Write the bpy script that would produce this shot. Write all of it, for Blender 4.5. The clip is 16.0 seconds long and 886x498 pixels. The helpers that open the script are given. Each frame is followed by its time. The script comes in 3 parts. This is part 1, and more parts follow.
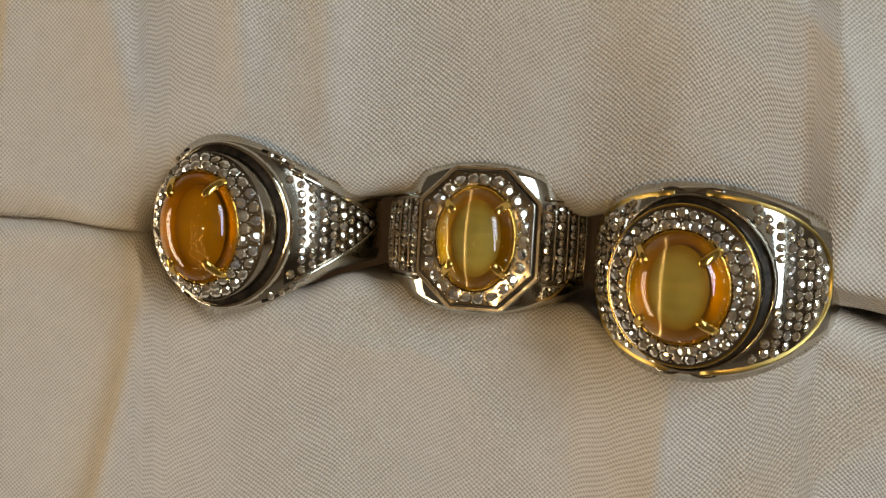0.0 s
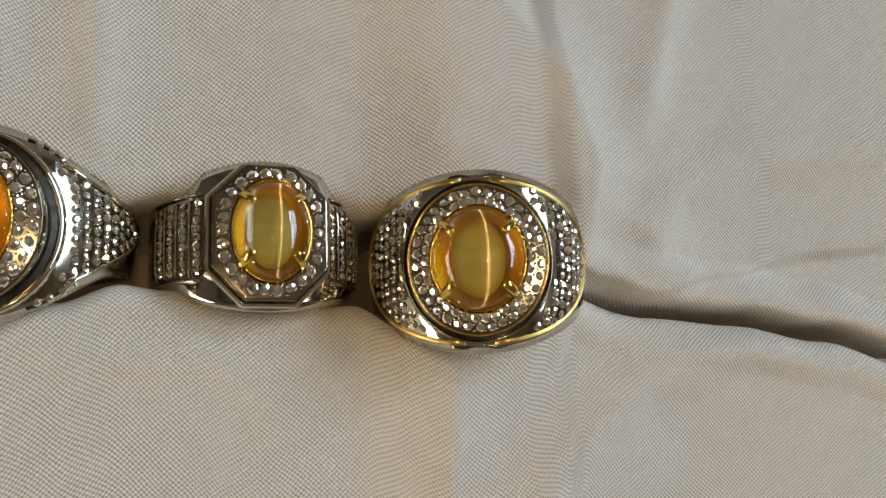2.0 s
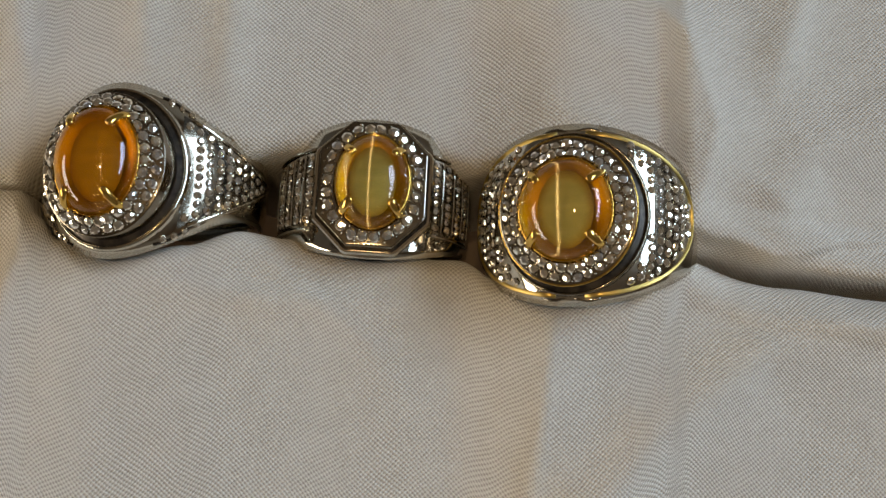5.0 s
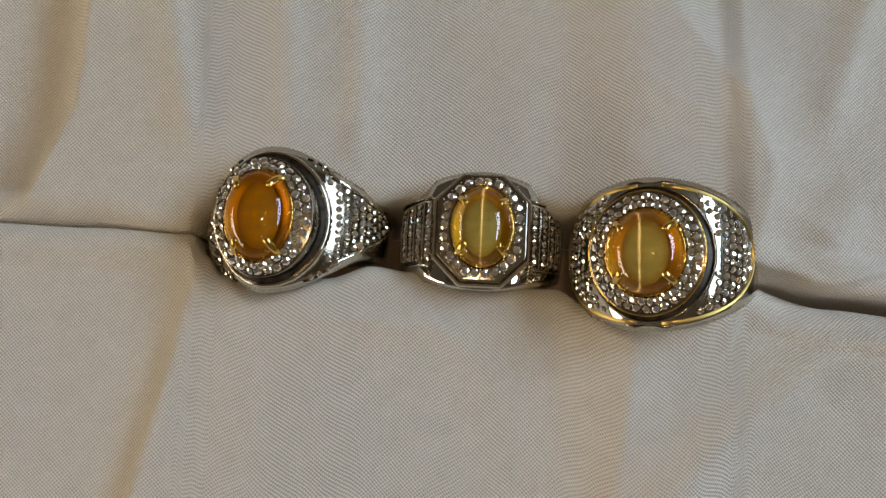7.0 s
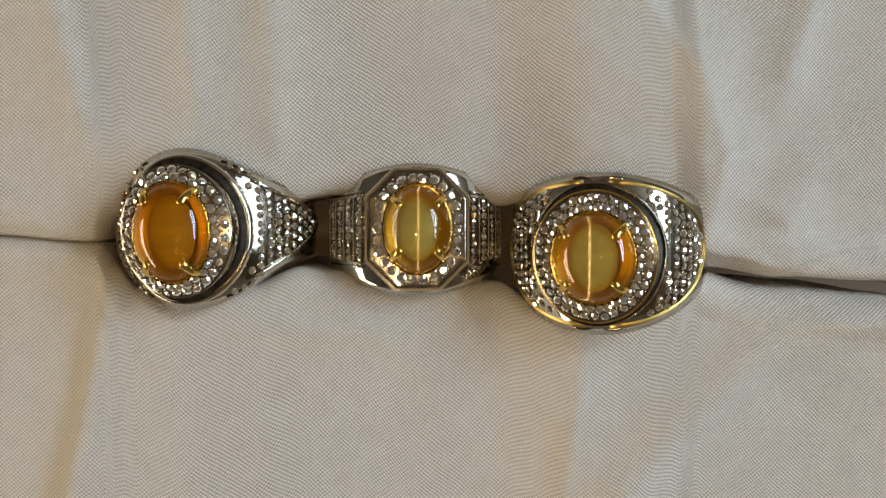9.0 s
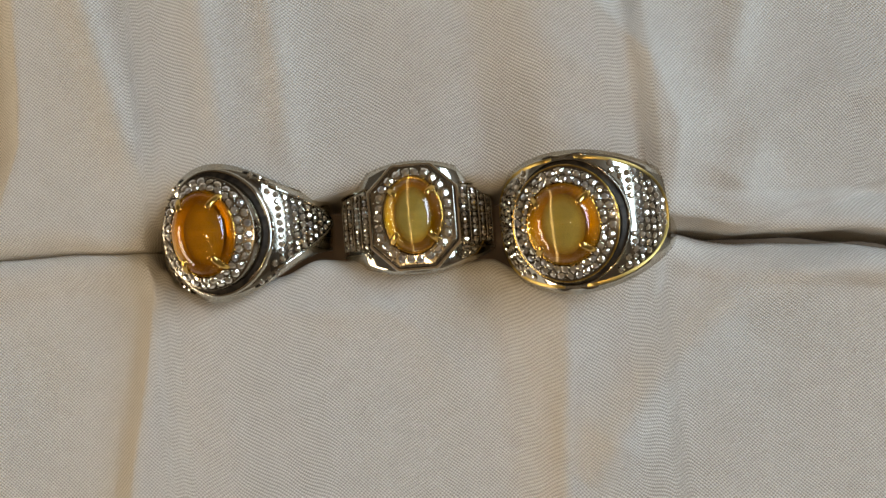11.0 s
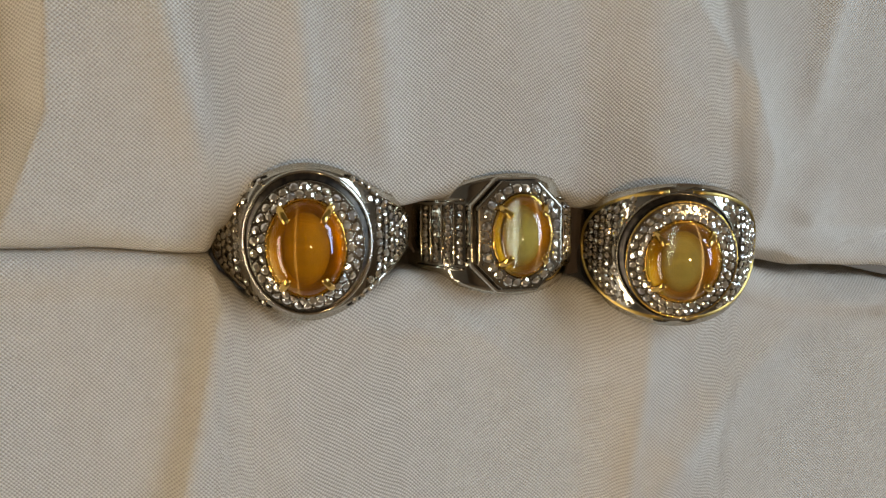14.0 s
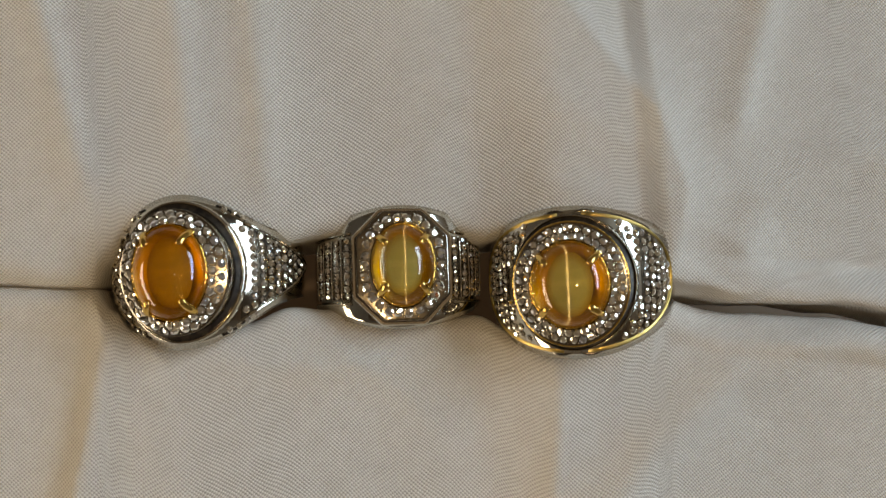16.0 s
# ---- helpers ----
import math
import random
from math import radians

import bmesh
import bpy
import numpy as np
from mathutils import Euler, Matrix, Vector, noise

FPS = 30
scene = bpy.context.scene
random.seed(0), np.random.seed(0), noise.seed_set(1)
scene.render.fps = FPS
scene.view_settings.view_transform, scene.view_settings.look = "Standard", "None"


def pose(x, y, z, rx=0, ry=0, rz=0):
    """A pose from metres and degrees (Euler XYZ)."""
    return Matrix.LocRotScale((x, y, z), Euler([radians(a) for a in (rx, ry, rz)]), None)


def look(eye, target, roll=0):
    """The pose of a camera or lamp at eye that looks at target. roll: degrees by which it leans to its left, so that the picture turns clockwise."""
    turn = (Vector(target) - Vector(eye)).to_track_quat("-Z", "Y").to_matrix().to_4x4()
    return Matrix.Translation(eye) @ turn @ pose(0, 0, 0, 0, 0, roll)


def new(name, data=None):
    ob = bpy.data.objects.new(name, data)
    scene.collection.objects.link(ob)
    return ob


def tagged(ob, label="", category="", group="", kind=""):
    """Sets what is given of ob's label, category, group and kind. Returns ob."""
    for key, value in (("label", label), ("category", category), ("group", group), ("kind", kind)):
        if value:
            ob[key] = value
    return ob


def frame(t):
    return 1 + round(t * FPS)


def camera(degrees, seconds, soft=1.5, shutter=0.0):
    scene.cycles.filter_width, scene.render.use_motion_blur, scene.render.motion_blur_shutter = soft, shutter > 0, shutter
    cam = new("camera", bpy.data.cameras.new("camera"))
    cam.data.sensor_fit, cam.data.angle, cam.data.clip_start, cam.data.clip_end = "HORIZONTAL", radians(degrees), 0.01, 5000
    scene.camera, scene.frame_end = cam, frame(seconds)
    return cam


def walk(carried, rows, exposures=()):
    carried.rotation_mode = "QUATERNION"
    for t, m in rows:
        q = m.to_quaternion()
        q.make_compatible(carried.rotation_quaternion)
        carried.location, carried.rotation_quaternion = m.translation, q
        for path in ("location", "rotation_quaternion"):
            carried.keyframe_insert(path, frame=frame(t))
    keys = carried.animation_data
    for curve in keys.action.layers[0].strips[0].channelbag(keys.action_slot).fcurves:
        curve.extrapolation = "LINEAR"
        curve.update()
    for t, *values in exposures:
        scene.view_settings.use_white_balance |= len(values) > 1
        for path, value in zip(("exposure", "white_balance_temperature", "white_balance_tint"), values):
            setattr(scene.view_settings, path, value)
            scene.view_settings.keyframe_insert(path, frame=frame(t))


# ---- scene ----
cam = camera(48.00, 16.0)
PATH = [
    (0.0, pose(0.01784, 0.00201, 0.12010, -2.625, 9.952, 1.427)),
    (0.5, pose(0.02153, -0.00099, 0.11881, -0.314, 12.623, 3.582)),
    (1.0, pose(0.01653, -0.02306, 0.11474, 12.734, 1.919, 1.387)),
    (1.5, pose(0.00032, -0.02190, 0.11568, 12.779, -12.309, -2.589)),
    (2.0, pose(-0.01119, -0.02047, 0.11911, 10.001, -17.909, -2.922)),
    (2.5, pose(0.00351, -0.01866, 0.12413, 8.226, -10.125, -1.726)),
    (3.0, pose(0.01583, -0.02881, 0.12543, 12.818, -3.411, -1.843)),
    (3.5, pose(0.00025, -0.03767, 0.12076, 18.622, -10.733, -3.488)),
    (4.0, pose(-0.00828, -0.02110, 0.11974, 10.031, -15.943, -2.861)),
    (4.5, pose(0.00586, -0.01688, 0.12335, 6.460, -6.871, 0.257)),
    (5.0, pose(0.00816, -0.02954, 0.12344, 11.133, -2.096, 1.389)),
    (5.2, pose(0.00388, -0.03855, 0.11783, 16.123, -1.850, 1.185)),
    (7.3, pose(0.00318, -0.02351, 0.14788, 8.358, 2.064, 1.405)),
    (7.5, pose(0.00113, -0.03237, 0.14329, 12.265, 1.357, 0.922)),
    (8.0, pose(-0.01147, -0.02976, 0.13225, 11.403, -3.718, -0.937)),
    (8.5, pose(-0.02457, -0.00477, 0.12821, -0.111, -10.755, -1.066)),
    (9.0, pose(0.00142, 0.00047, 0.13855, -2.285, -2.590, -1.472)),
    (9.2, pose(0.00161, -0.01285, 0.13786, 3.516, -3.535, -1.533)),
    (11.3, pose(0.01856, -0.01085, 0.15737, 0.488, 5.335, -6.520)),
    (11.5, pose(0.02125, -0.00266, 0.15339, -2.051, 6.568, -6.088)),
    (12.0, pose(-0.04336, -0.00250, 0.13693, -0.876, -18.938, -4.680)),
    (12.5, pose(-0.05215, -0.00637, 0.13421, 0.404, -20.811, -4.291)),
    (13.0, pose(-0.05281, -0.00276, 0.14021, -0.986, -18.365, -2.962)),
    (13.5, pose(-0.05901, -0.00392, 0.13002, 0.235, -23.125, -2.789)),
    (14.0, pose(-0.04309, 0.01443, 0.13797, -7.738, -17.118, -1.015)),
    (14.5, pose(0.03030, 0.00151, 0.14281, -2.771, 12.043, -4.607)),
    (15.0, pose(0.01397, -0.03261, 0.13705, 12.706, 5.590, -4.339)),
    (15.5, pose(-0.02060, -0.03003, 0.14022, 13.099, -9.880, -5.723)),
    (16.0, pose(-0.00292, -0.00759, 0.14544, 3.666, -5.152, -3.324)),
]
EXPOSURES = [
    (0.0, -0.46, 10050, 12), (0.5, -0.31, 9550, 12), (1.0, -0.11, 8750, 11), (1.5, -0.06, 8800, 10), (2.0, -0.28, 8800, 10),
    (2.5, -0.36, 8950, 10), (3.5, -0.38, 8600, 10), (5.0, -0.47, 8400, 10), (7.5, -0.51, 8500, 10), (8.5, -0.23, 8650, 10),
    (9.0, -0.29, 8700, 10), (11.5, -0.31, 8550, 10), (12.5, -0.28, 8550, 10), (13.0, -0.39, 8500, 10), (13.5, -0.36, 8500, 10), (14.5, -0.43, 8650, 10), (16.0, -0.43, 8800, 10),
]
walk(cam, PATH, EXPOSURES)

# ---- world and lamps ----
world = bpy.data.worlds.new("room_light")
scene.world = world
world.use_nodes = True
world.node_tree.nodes["Background"].inputs[0].default_value = (1.0, 0.93, 0.84, 1)
world.node_tree.nodes["Background"].inputs[1].default_value = 0.25


def lamp(name, kind, matrix, watts, colour, size):
    data = bpy.data.lights.new(name, kind)
    data.energy, data.color = watts, colour
    if kind == "AREA":
        data.shape, data.size, data.size_y = "RECTANGLE", size[0], size[1]
    else:
        data.shadow_soft_size = size[0]
    ob = new(name, data)
    ob.matrix_world = matrix
    return ob


# warm bulb under the ceiling, close to overhead
lamp("ceiling_bulb", "POINT", pose(-0.04, -0.10, 1.05), 9.7, (1.0, 0.79, 0.53), (0.030,))
# cool daylight in the window opening of the east wall
lamp("window_daylight", "AREA", look((1.88, 0.35, 1.30), (0, 0, 0.0)), 94.0, (0.43, 0.65, 1.0), (2.0, 0.65))
# paler fill added in the west to brighten the cloth's left, no source seen
lamp("west_fill", "AREA", look((-1.90, -0.3, 0.24), (0, 0, 0.0)), 34.0, (1.0, 0.96, 0.92), (2.6, 0.36))


# ---- materials ----
def material(name):
    m = bpy.data.materials.new(name)
    m.use_nodes = True
    return m, m.node_tree, m.node_tree.nodes["Principled BSDF"]


def math_node(tree, op, a, b=None):
    n = tree.nodes.new("ShaderNodeMath")
    n.operation = op
    for i, v in enumerate((a, b)):
        if v is None:
            continue
        if isinstance(v, (int, float)):
            n.inputs[i].default_value = v
        else:
            tree.links.new(v, n.inputs[i])
    return n.outputs[0]


def noise_node(tree, vector, scale, detail=3.0, rough=0.55):
    n = tree.nodes.new("ShaderNodeTexNoise")
    n.inputs["Scale"].default_value, n.inputs["Detail"].default_value, n.inputs["Roughness"].default_value = scale, detail, rough
    tree.links.new(vector, n.inputs["Vector"])
    return n.outputs["Fac"]


def ramp_node(tree, fac, stops):
    n = tree.nodes.new("ShaderNodeValToRGB")
    while len(n.color_ramp.elements) < len(stops):
        n.color_ramp.elements.new(0.5)
    for e, (p, c) in zip(n.color_ramp.elements, stops):
        e.position, e.color = p, (*c, 1)
    tree.links.new(fac, n.inputs[0])
    return n.outputs[0]


def bump_node(tree, height, strength, distance):
    n = tree.nodes.new("ShaderNodeBump")
    n.inputs["Strength"].default_value, n.inputs["Distance"].default_value = strength, distance
    tree.links.new(height, n.inputs["Height"])
    return n.outputs[0]


def cloth_material():
    m, t, b = material("ivory_satin_weave")
    uv = t.nodes.new("ShaderNodeUVMap")
    uv.uv_map = "weave"
    # threads wander a little
    wob = t.nodes.new("ShaderNodeTexNoise")
    wob.inputs["Scale"].default_value, wob.inputs["Detail"].default_value = 0.16, 2.0
    t.links.new(uv.outputs[0], wob.inputs["Vector"])
    mixed = t.nodes.new("ShaderNodeVectorMath")
    mixed.operation = "MULTIPLY_ADD"
    mixed.inputs[1].default_value = (0.55, 0.55, 0)
    t.links.new(wob.outputs["Color"], mixed.inputs[0])
    t.links.new(uv.outputs[0], mixed.inputs[2])
    sep = t.nodes.new("ShaderNodeSeparateXYZ")
    t.links.new(mixed.outputs[0], sep.inputs[0])
    pitch = 2 * math.pi / 0.55
    u = math_node(t, "SINE", math_node(t, "MULTIPLY", sep.outputs[0], pitch))
    v = math_node(t, "SINE", math_node(t, "MULTIPLY", sep.outputs[1], pitch * 1.05))
    weave = math_node(t, "MULTIPLY", u, v)
    fibre = noise_node(t, mixed.outputs[0], 5.0, 3.0, 0.7)
    slub = noise_node(t, uv.outputs[0], 0.35, 3.0, 0.6)
    h = math_node(t, "ADD", math_node(t, "MULTIPLY", weave, 0.5), math_node(t, "MULTIPLY", fibre, 0.5))
    shade = math_node(t, "ADD", math_node(t, "MULTIPLY", weave, 0.36), math_node(t, "ADD", math_node(t, "MULTIPLY", fibre, 0.62), math_node(t, "MULTIPLY", slub, 0.22)))
    col = ramp_node(t, shade, ((0.12, (0.47, 0.42, 0.36)), (0.36, (0.66, 0.61, 0.54)), (0.62, (0.80, 0.76, 0.69))))
    t.links.new(col, b.inputs["Base Color"])
    b.inputs["Roughness"].default_value = 0.55
    b.inputs["Sheen Weight"].default_value = 0.15
    b.inputs["Specular IOR Level"].default_value = 0.3
    t.links.new(bump_node(t, h, 0.9, 0.00016), b.inputs["Normal"])
    return m


def metal(name, colour, rough, grain=0.25):
    m, t, b = material(name)
    tc = t.nodes.new("ShaderNodeTexCoord")
    fine = noise_node(t, tc.outputs["Object"], 2200.0, 3.0)
    wide = noise_node(t, tc.outputs["Object"], 260.0, 3.0)
    b.inputs["Metallic"].default_value = 1.0
    dark = tuple(c * 0.82 for c in colour)
    t.links.new(ramp_node(t, wide, ((0.35, dark), (0.62, colour))), b.inputs["Base Color"])
    r = math_node(t, "ADD", math_node(t, "MULTIPLY", wide, rough * 0.9), math_node(t, "MULTIPLY", fine, rough * 0.5))
    t.links.new(r, b.inputs["Roughness"])
    t.links.new(bump_node(t, fine, grain, 0.00002), b.inputs["Normal"])
    return m


def dark_recess_metal():
    # near-black so the gap round the collar holds its shade as colour
    m, t, b = material("recess_dark")
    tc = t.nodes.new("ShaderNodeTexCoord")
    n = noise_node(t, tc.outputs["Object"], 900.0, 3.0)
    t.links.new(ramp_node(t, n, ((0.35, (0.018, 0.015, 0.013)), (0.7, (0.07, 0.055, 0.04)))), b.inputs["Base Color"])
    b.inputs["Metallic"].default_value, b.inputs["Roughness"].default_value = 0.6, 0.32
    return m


def diamond_material():
    m, t, b = material("clear_brilliant")
    info = t.nodes.new("ShaderNodeObjectInfo")
    t.links.new(ramp_node(t, info.outputs["Random"], ((0.0, (0.90, 0.94, 1.0)), (0.2, (1.0, 0.97, 0.90)), (1.0, (1.0, 0.90, 0.72)))), b.inputs["Base Color"])
    b.inputs["Roughness"].default_value = 0.05
    b.inputs["IOR"].default_value = 2.2
    b.inputs["Transmission Weight"].default_value = 0.5
    b.inputs["Metallic"].default_value = 0.9
    return m


def cat_eye_material(name, tint, silk, strength, lie=0.0):
    """Amber chrysoberyl: clear refracting dome with a lobe of parallel silk fibres that lie along local x."""
    m, t, b = material(name)
    b.inputs["Roughness"].default_value = 0.02
    b.inputs["IOR"].default_value = 1.48
    b.inputs["Transmission Weight"].default_value = 1.0
    tc = t.nodes.new("ShaderNodeTexCoord")
    cloud = noise_node(t, tc.outputs["Object"], 420.0, 2.0)
    t.links.new(ramp_node(t, cloud, ((0.3, tuple(c * 0.85 for c in tint)), (0.7, tint))), b.inputs["Base Color"])
    bend = t.nodes.new("ShaderNodeVectorMath")
    bend.operation = "MULTIPLY_ADD"
    bend.inputs[1].default_value = (-0.65, 0.8, 1.0)
    bend.inputs[2].default_value = (lie, 0.0, 0.0)
    t.links.new(tc.outputs["Normal"], bend.inputs[0])
    unit = t.nodes.new("ShaderNodeVectorMath")
    unit.operation = "NORMALIZE"
    t.links.new(bend.outputs[0], unit.inputs[0])
    turn = t.nodes.new("ShaderNodeVectorTransform")
    turn.vector_type, turn.convert_from, turn.convert_to = "NORMAL", "OBJECT", "WORLD"
    t.links.new(unit.outputs[0], turn.inputs[0])
    along = t.nodes.new("ShaderNodeVectorTransform")
    along.vector_type, along.convert_from, along.convert_to = "VECTOR", "OBJECT", "WORLD"
    along.inputs[0].default_value = (1, 0, 0)
    last = b.outputs[0]
    for rough, aniso, share in ((0.34, 0.98, 1.0), (0.50, 0.90, 0.30)):
        lobe = t.nodes.new("ShaderNodeBsdfAnisotropic")
        lobe.distribution = "GGX"
        lobe.inputs["Color"].default_value = (*[c * strength * share for c in silk], 1)
        lobe.inputs["Roughness"].default_value = rough
        lobe.inputs["Anisotropy"].default_value = aniso
        t.links.new(turn.outputs[0], lobe.inputs["Normal"])
        t.links.new(along.outputs[0], lobe.inputs["Tangent"])
        both = t.nodes.new("ShaderNodeAddShader")
        t.links.new(last, both.inputs[0])
        t.links.new(lobe.outputs[0], both.inputs[1])
        last = both.outputs[0]
    t.links.new(last, t.nodes["Material Output"].inputs["Surface"])
    return m


def stone_inner_material(name, colour, edge=None, metallic=0.0):
    m, t, b = material(name)
    tc = t.nodes.new("ShaderNodeTexCoord")
    mp = t.nodes.new("ShaderNodeMapping")
    mp.inputs["Scale"].default_value = (0.25, 1.0, 1.0)
    t.links.new(tc.outputs["Object"], mp.inputs[0])
    n = noise_node(t, mp.outputs[0], 1400.0, 3.0)
    grain = ramp_node(t, n, ((0.3, tuple(c * 0.8 for c in colour)), (0.7, colour)))
    if edge:
        # fades from the haze colour to amber towards the rim of the core
        off = t.nodes.new("ShaderNodeVectorMath")
        off.operation = "MULTIPLY_ADD"
        off.inputs[1].default_value, off.inputs[2].default_value = (2, 2, 0), (-1, -1, 0)
        t.links.new(tc.outputs["Generated"], off.inputs[0])
        size = t.nodes.new("ShaderNodeVectorMath")
        size.operation = "LENGTH"
        t.links.new(off.outputs[0], size.inputs[0])
        thin = ramp_node(t, size.outputs["Value"], ((0.70, (0, 0, 0)), (1.0, (1, 1, 1))))
        mix = t.nodes.new("ShaderNodeMix")
        mix.data_type = "RGBA"
        for socket in mix.inputs:
            if socket.identifier == "B_Color":
                socket.default_value = (*edge, 1)
            elif socket.identifier == "A_Color":
                t.links.new(grain, socket)
            elif socket.identifier == "Factor_Float":
                t.links.new(thin, socket)
        for socket in mix.outputs:
            if socket.identifier == "Result_Color":
                grain = socket
    t.links.new(grain, b.inputs["Base Color"])
    b.inputs["Metallic"].default_value = metallic
    b.inputs["Roughness"].default_value = 0.42
    return m


def plain(name, colour, rough, scale=6.0):
    m, t, b = material(name)
    tc = t.nodes.new("ShaderNodeTexCoord")
    n = noise_node(t, tc.outputs["Object"], scale, 5.0)
    t.links.new(ramp_node(t, n, ((0.3, tuple(c * 0.85 for c in colour)), (0.7, colour))), b.inputs["Base Color"])
    b.inputs["Roughness"].default_value = rough
    return m


CLOTH = cloth_material()
SILVER = metal("rhodium_silver", (0.70, 0.65, 0.55), 0.13)
# satin silver darkened to carry the shade in gaps between the brilliants
SATIN_SILVER = metal("satin_silver", (0.33, 0.29, 0.23), 0.22)
SATIN_GOLD = metal("satin_gold", (0.64, 0.45, 0.15), 0.55)
GOLD = metal("yellow_gold", (0.92, 0.60, 0.16), 0.18)
RECESS = dark_recess_metal()
DIAMOND = diamond_material()
HONEY = cat_eye_material("honey_cat_eye", (1.0, 0.61, 0.04), (1.0, 0.90, 0.58), 0.16, -0.04)
GOLDEN = cat_eye_material("golden_cat_eye", (1.0, 0.61, 0.04), (1.0, 0.90, 0.58), 0.16, 0.21)
ORANGE = cat_eye_material("orange_cat_eye", (1.0, 0.48, 0.02), (1.0, 0.70, 0.28), 0.06)
CORE_HONEY = stone_inner_material("milky_haze", (0.22, 0.23, 0.28), (0.15, 0.092, 0.006))
AMBER_BACK = stone_inner_material("amber_back", (0.29, 0.155, 0.002), metallic=0.7)
CORE_ORANGE = stone_inner_material("amber_haze", (0.23, 0.135, 0.03), (0.17, 0.080, 0.001))
WALL = plain("brown_shell_wall", (0.26, 0.21, 0.16), 0.8)
WOOD = plain("brown_table_wood", (0.22, 0.14, 0.08), 0.5, 12.0)

MM = 0.001


def mesh_of(name, verts, faces, mat, smooth=True):
    me = bpy.data.meshes.new(name)
    me.from_pydata([tuple(c * MM for c in v) for v in verts], [], faces)
    me.materials.append(mat)
    if smooth:
        me.polygons.foreach_set("use_smooth", [True] * len(me.polygons))
    me.update()
    return me


def part(name, me, parent, label="", m=None):
    ob = new(name, me)
    ob.parent = parent
    if m is not None:
        ob.matrix_local = m
    if label:
        tagged(ob, label)
    return ob


def at_mm(x, y, z, rx=0, ry=0, rz=0):
    return pose(x * MM, y * MM, z * MM, rx, ry, rz)


# ---- room shell and table ----
def box(name, lo, hi, mat, label, category):
    bm = bmesh.new()
    bmesh.ops.create_cube(bm, size=1.0)
    bmesh.ops.scale(bm, vec=[b - a for a, b in zip(lo, hi)], verts=bm.verts)
    bmesh.ops.translate(bm, vec=[(a + b) / 2 for a, b in zip(lo, hi)], verts=bm.verts)
    me = bpy.data.meshes.new(name)
    bm.to_mesh(me)
    bm.free()
    me.materials.append(mat)
    return tagged(new(name, me), label, category, kind="structure")


# walls and ceiling are out of view, added to tone the silver's reflections
FLOOR_Z = -0.80
box("floor", (-2.0, -2.0, FLOOR_Z - 0.1), (2.0, 2.0, FLOOR_Z), WOOD, "plain brown floor under the table", "floor")
box("ceiling", (-2.0, -2.0, 1.70), (2.0, 2.0, 1.80), WALL, "unseen dark brown shell ceiling", "ceiling")
box("wall_north", (-2.0, 2.0, FLOOR_Z), (2.0, 2.1, 1.70), WALL, "unseen dark brown shell wall", "wall")
box("wall_south", (-2.0, -2.1, FLOOR_Z), (2.0, -2.0, 1.70), WALL, "unseen dark brown shell wall", "wall")
box("wall_east", (2.0, -2.1, FLOOR_Z), (2.1, 2.1, 1.70), WALL, "unseen dark brown shell wall behind the window lamp", "wall")
box("wall_west", (-2.1, -2.1, FLOOR_Z), (-2.0, 2.1, 1.70), WALL, "unseen dark brown shell wall behind the fill", "wall")
TABLE_Z = -0.030
box("table_top", (-0.5, -0.4, TABLE_Z - 0.03), (0.5, 0.4, TABLE_Z), WOOD, "brown wooden table top under the cushion", "table")


# ---- cloth-covered slotted cushion ----
def lerp_line(points, x):
    if x <= points[0][0]:
        return points[0][1]
    for (x0, y0), (x1, y1) in zip(points, points[1:]):
        if x <= x1:
            k = (x - x0) / (x1 - x0)
            k = k * k * (3 - 2 * k)
            return y0 + (y1 - y0) * k
    return points[-1][1]


SLIT = ((-70, -0.8), (-50, -1.5), (-36, -2.6), (-10, -2.2), (4, -2.4), (24, -6.0), (40, -7.8), (50, -9.4), (62, -10.2), (74, -12.2), (90, -16.0))


def slit_y(x):
    return lerp_line(SLIT, x)


def top_z(x):
    return lerp_line(((-60, 15.0), (-26, 16.5), (0, 15.0), (12, 15.0), (26, 17.8), (60, 17.5)), x)


def near_line(points, x, y):
    """Signed distance to a polyline that runs along y (plus: to the east of it) and the share along it."""
    best = (1e9, 1, 0)
    total = len(points) - 1
    for i, ((x0, y0), (x1, y1)) in enumerate(zip(points, points[1:])):
        dx, dy = x1 - x0, y1 - y0
        k = ((x - x0) * dx + (y - y0) * dy) / (dx * dx + dy * dy)
        k = min(max(k, 0), 1)
        ox, oy = x - (x0 + k * dx), y - (y0 + k * dy)
        d = math.hypot(ox, oy)
        if d < best[0]:
            side = dx * oy - dy * ox
            best = (d, side, (i + k) / total)
    d, side, k = best
    return (d if side > 0 else -d), k


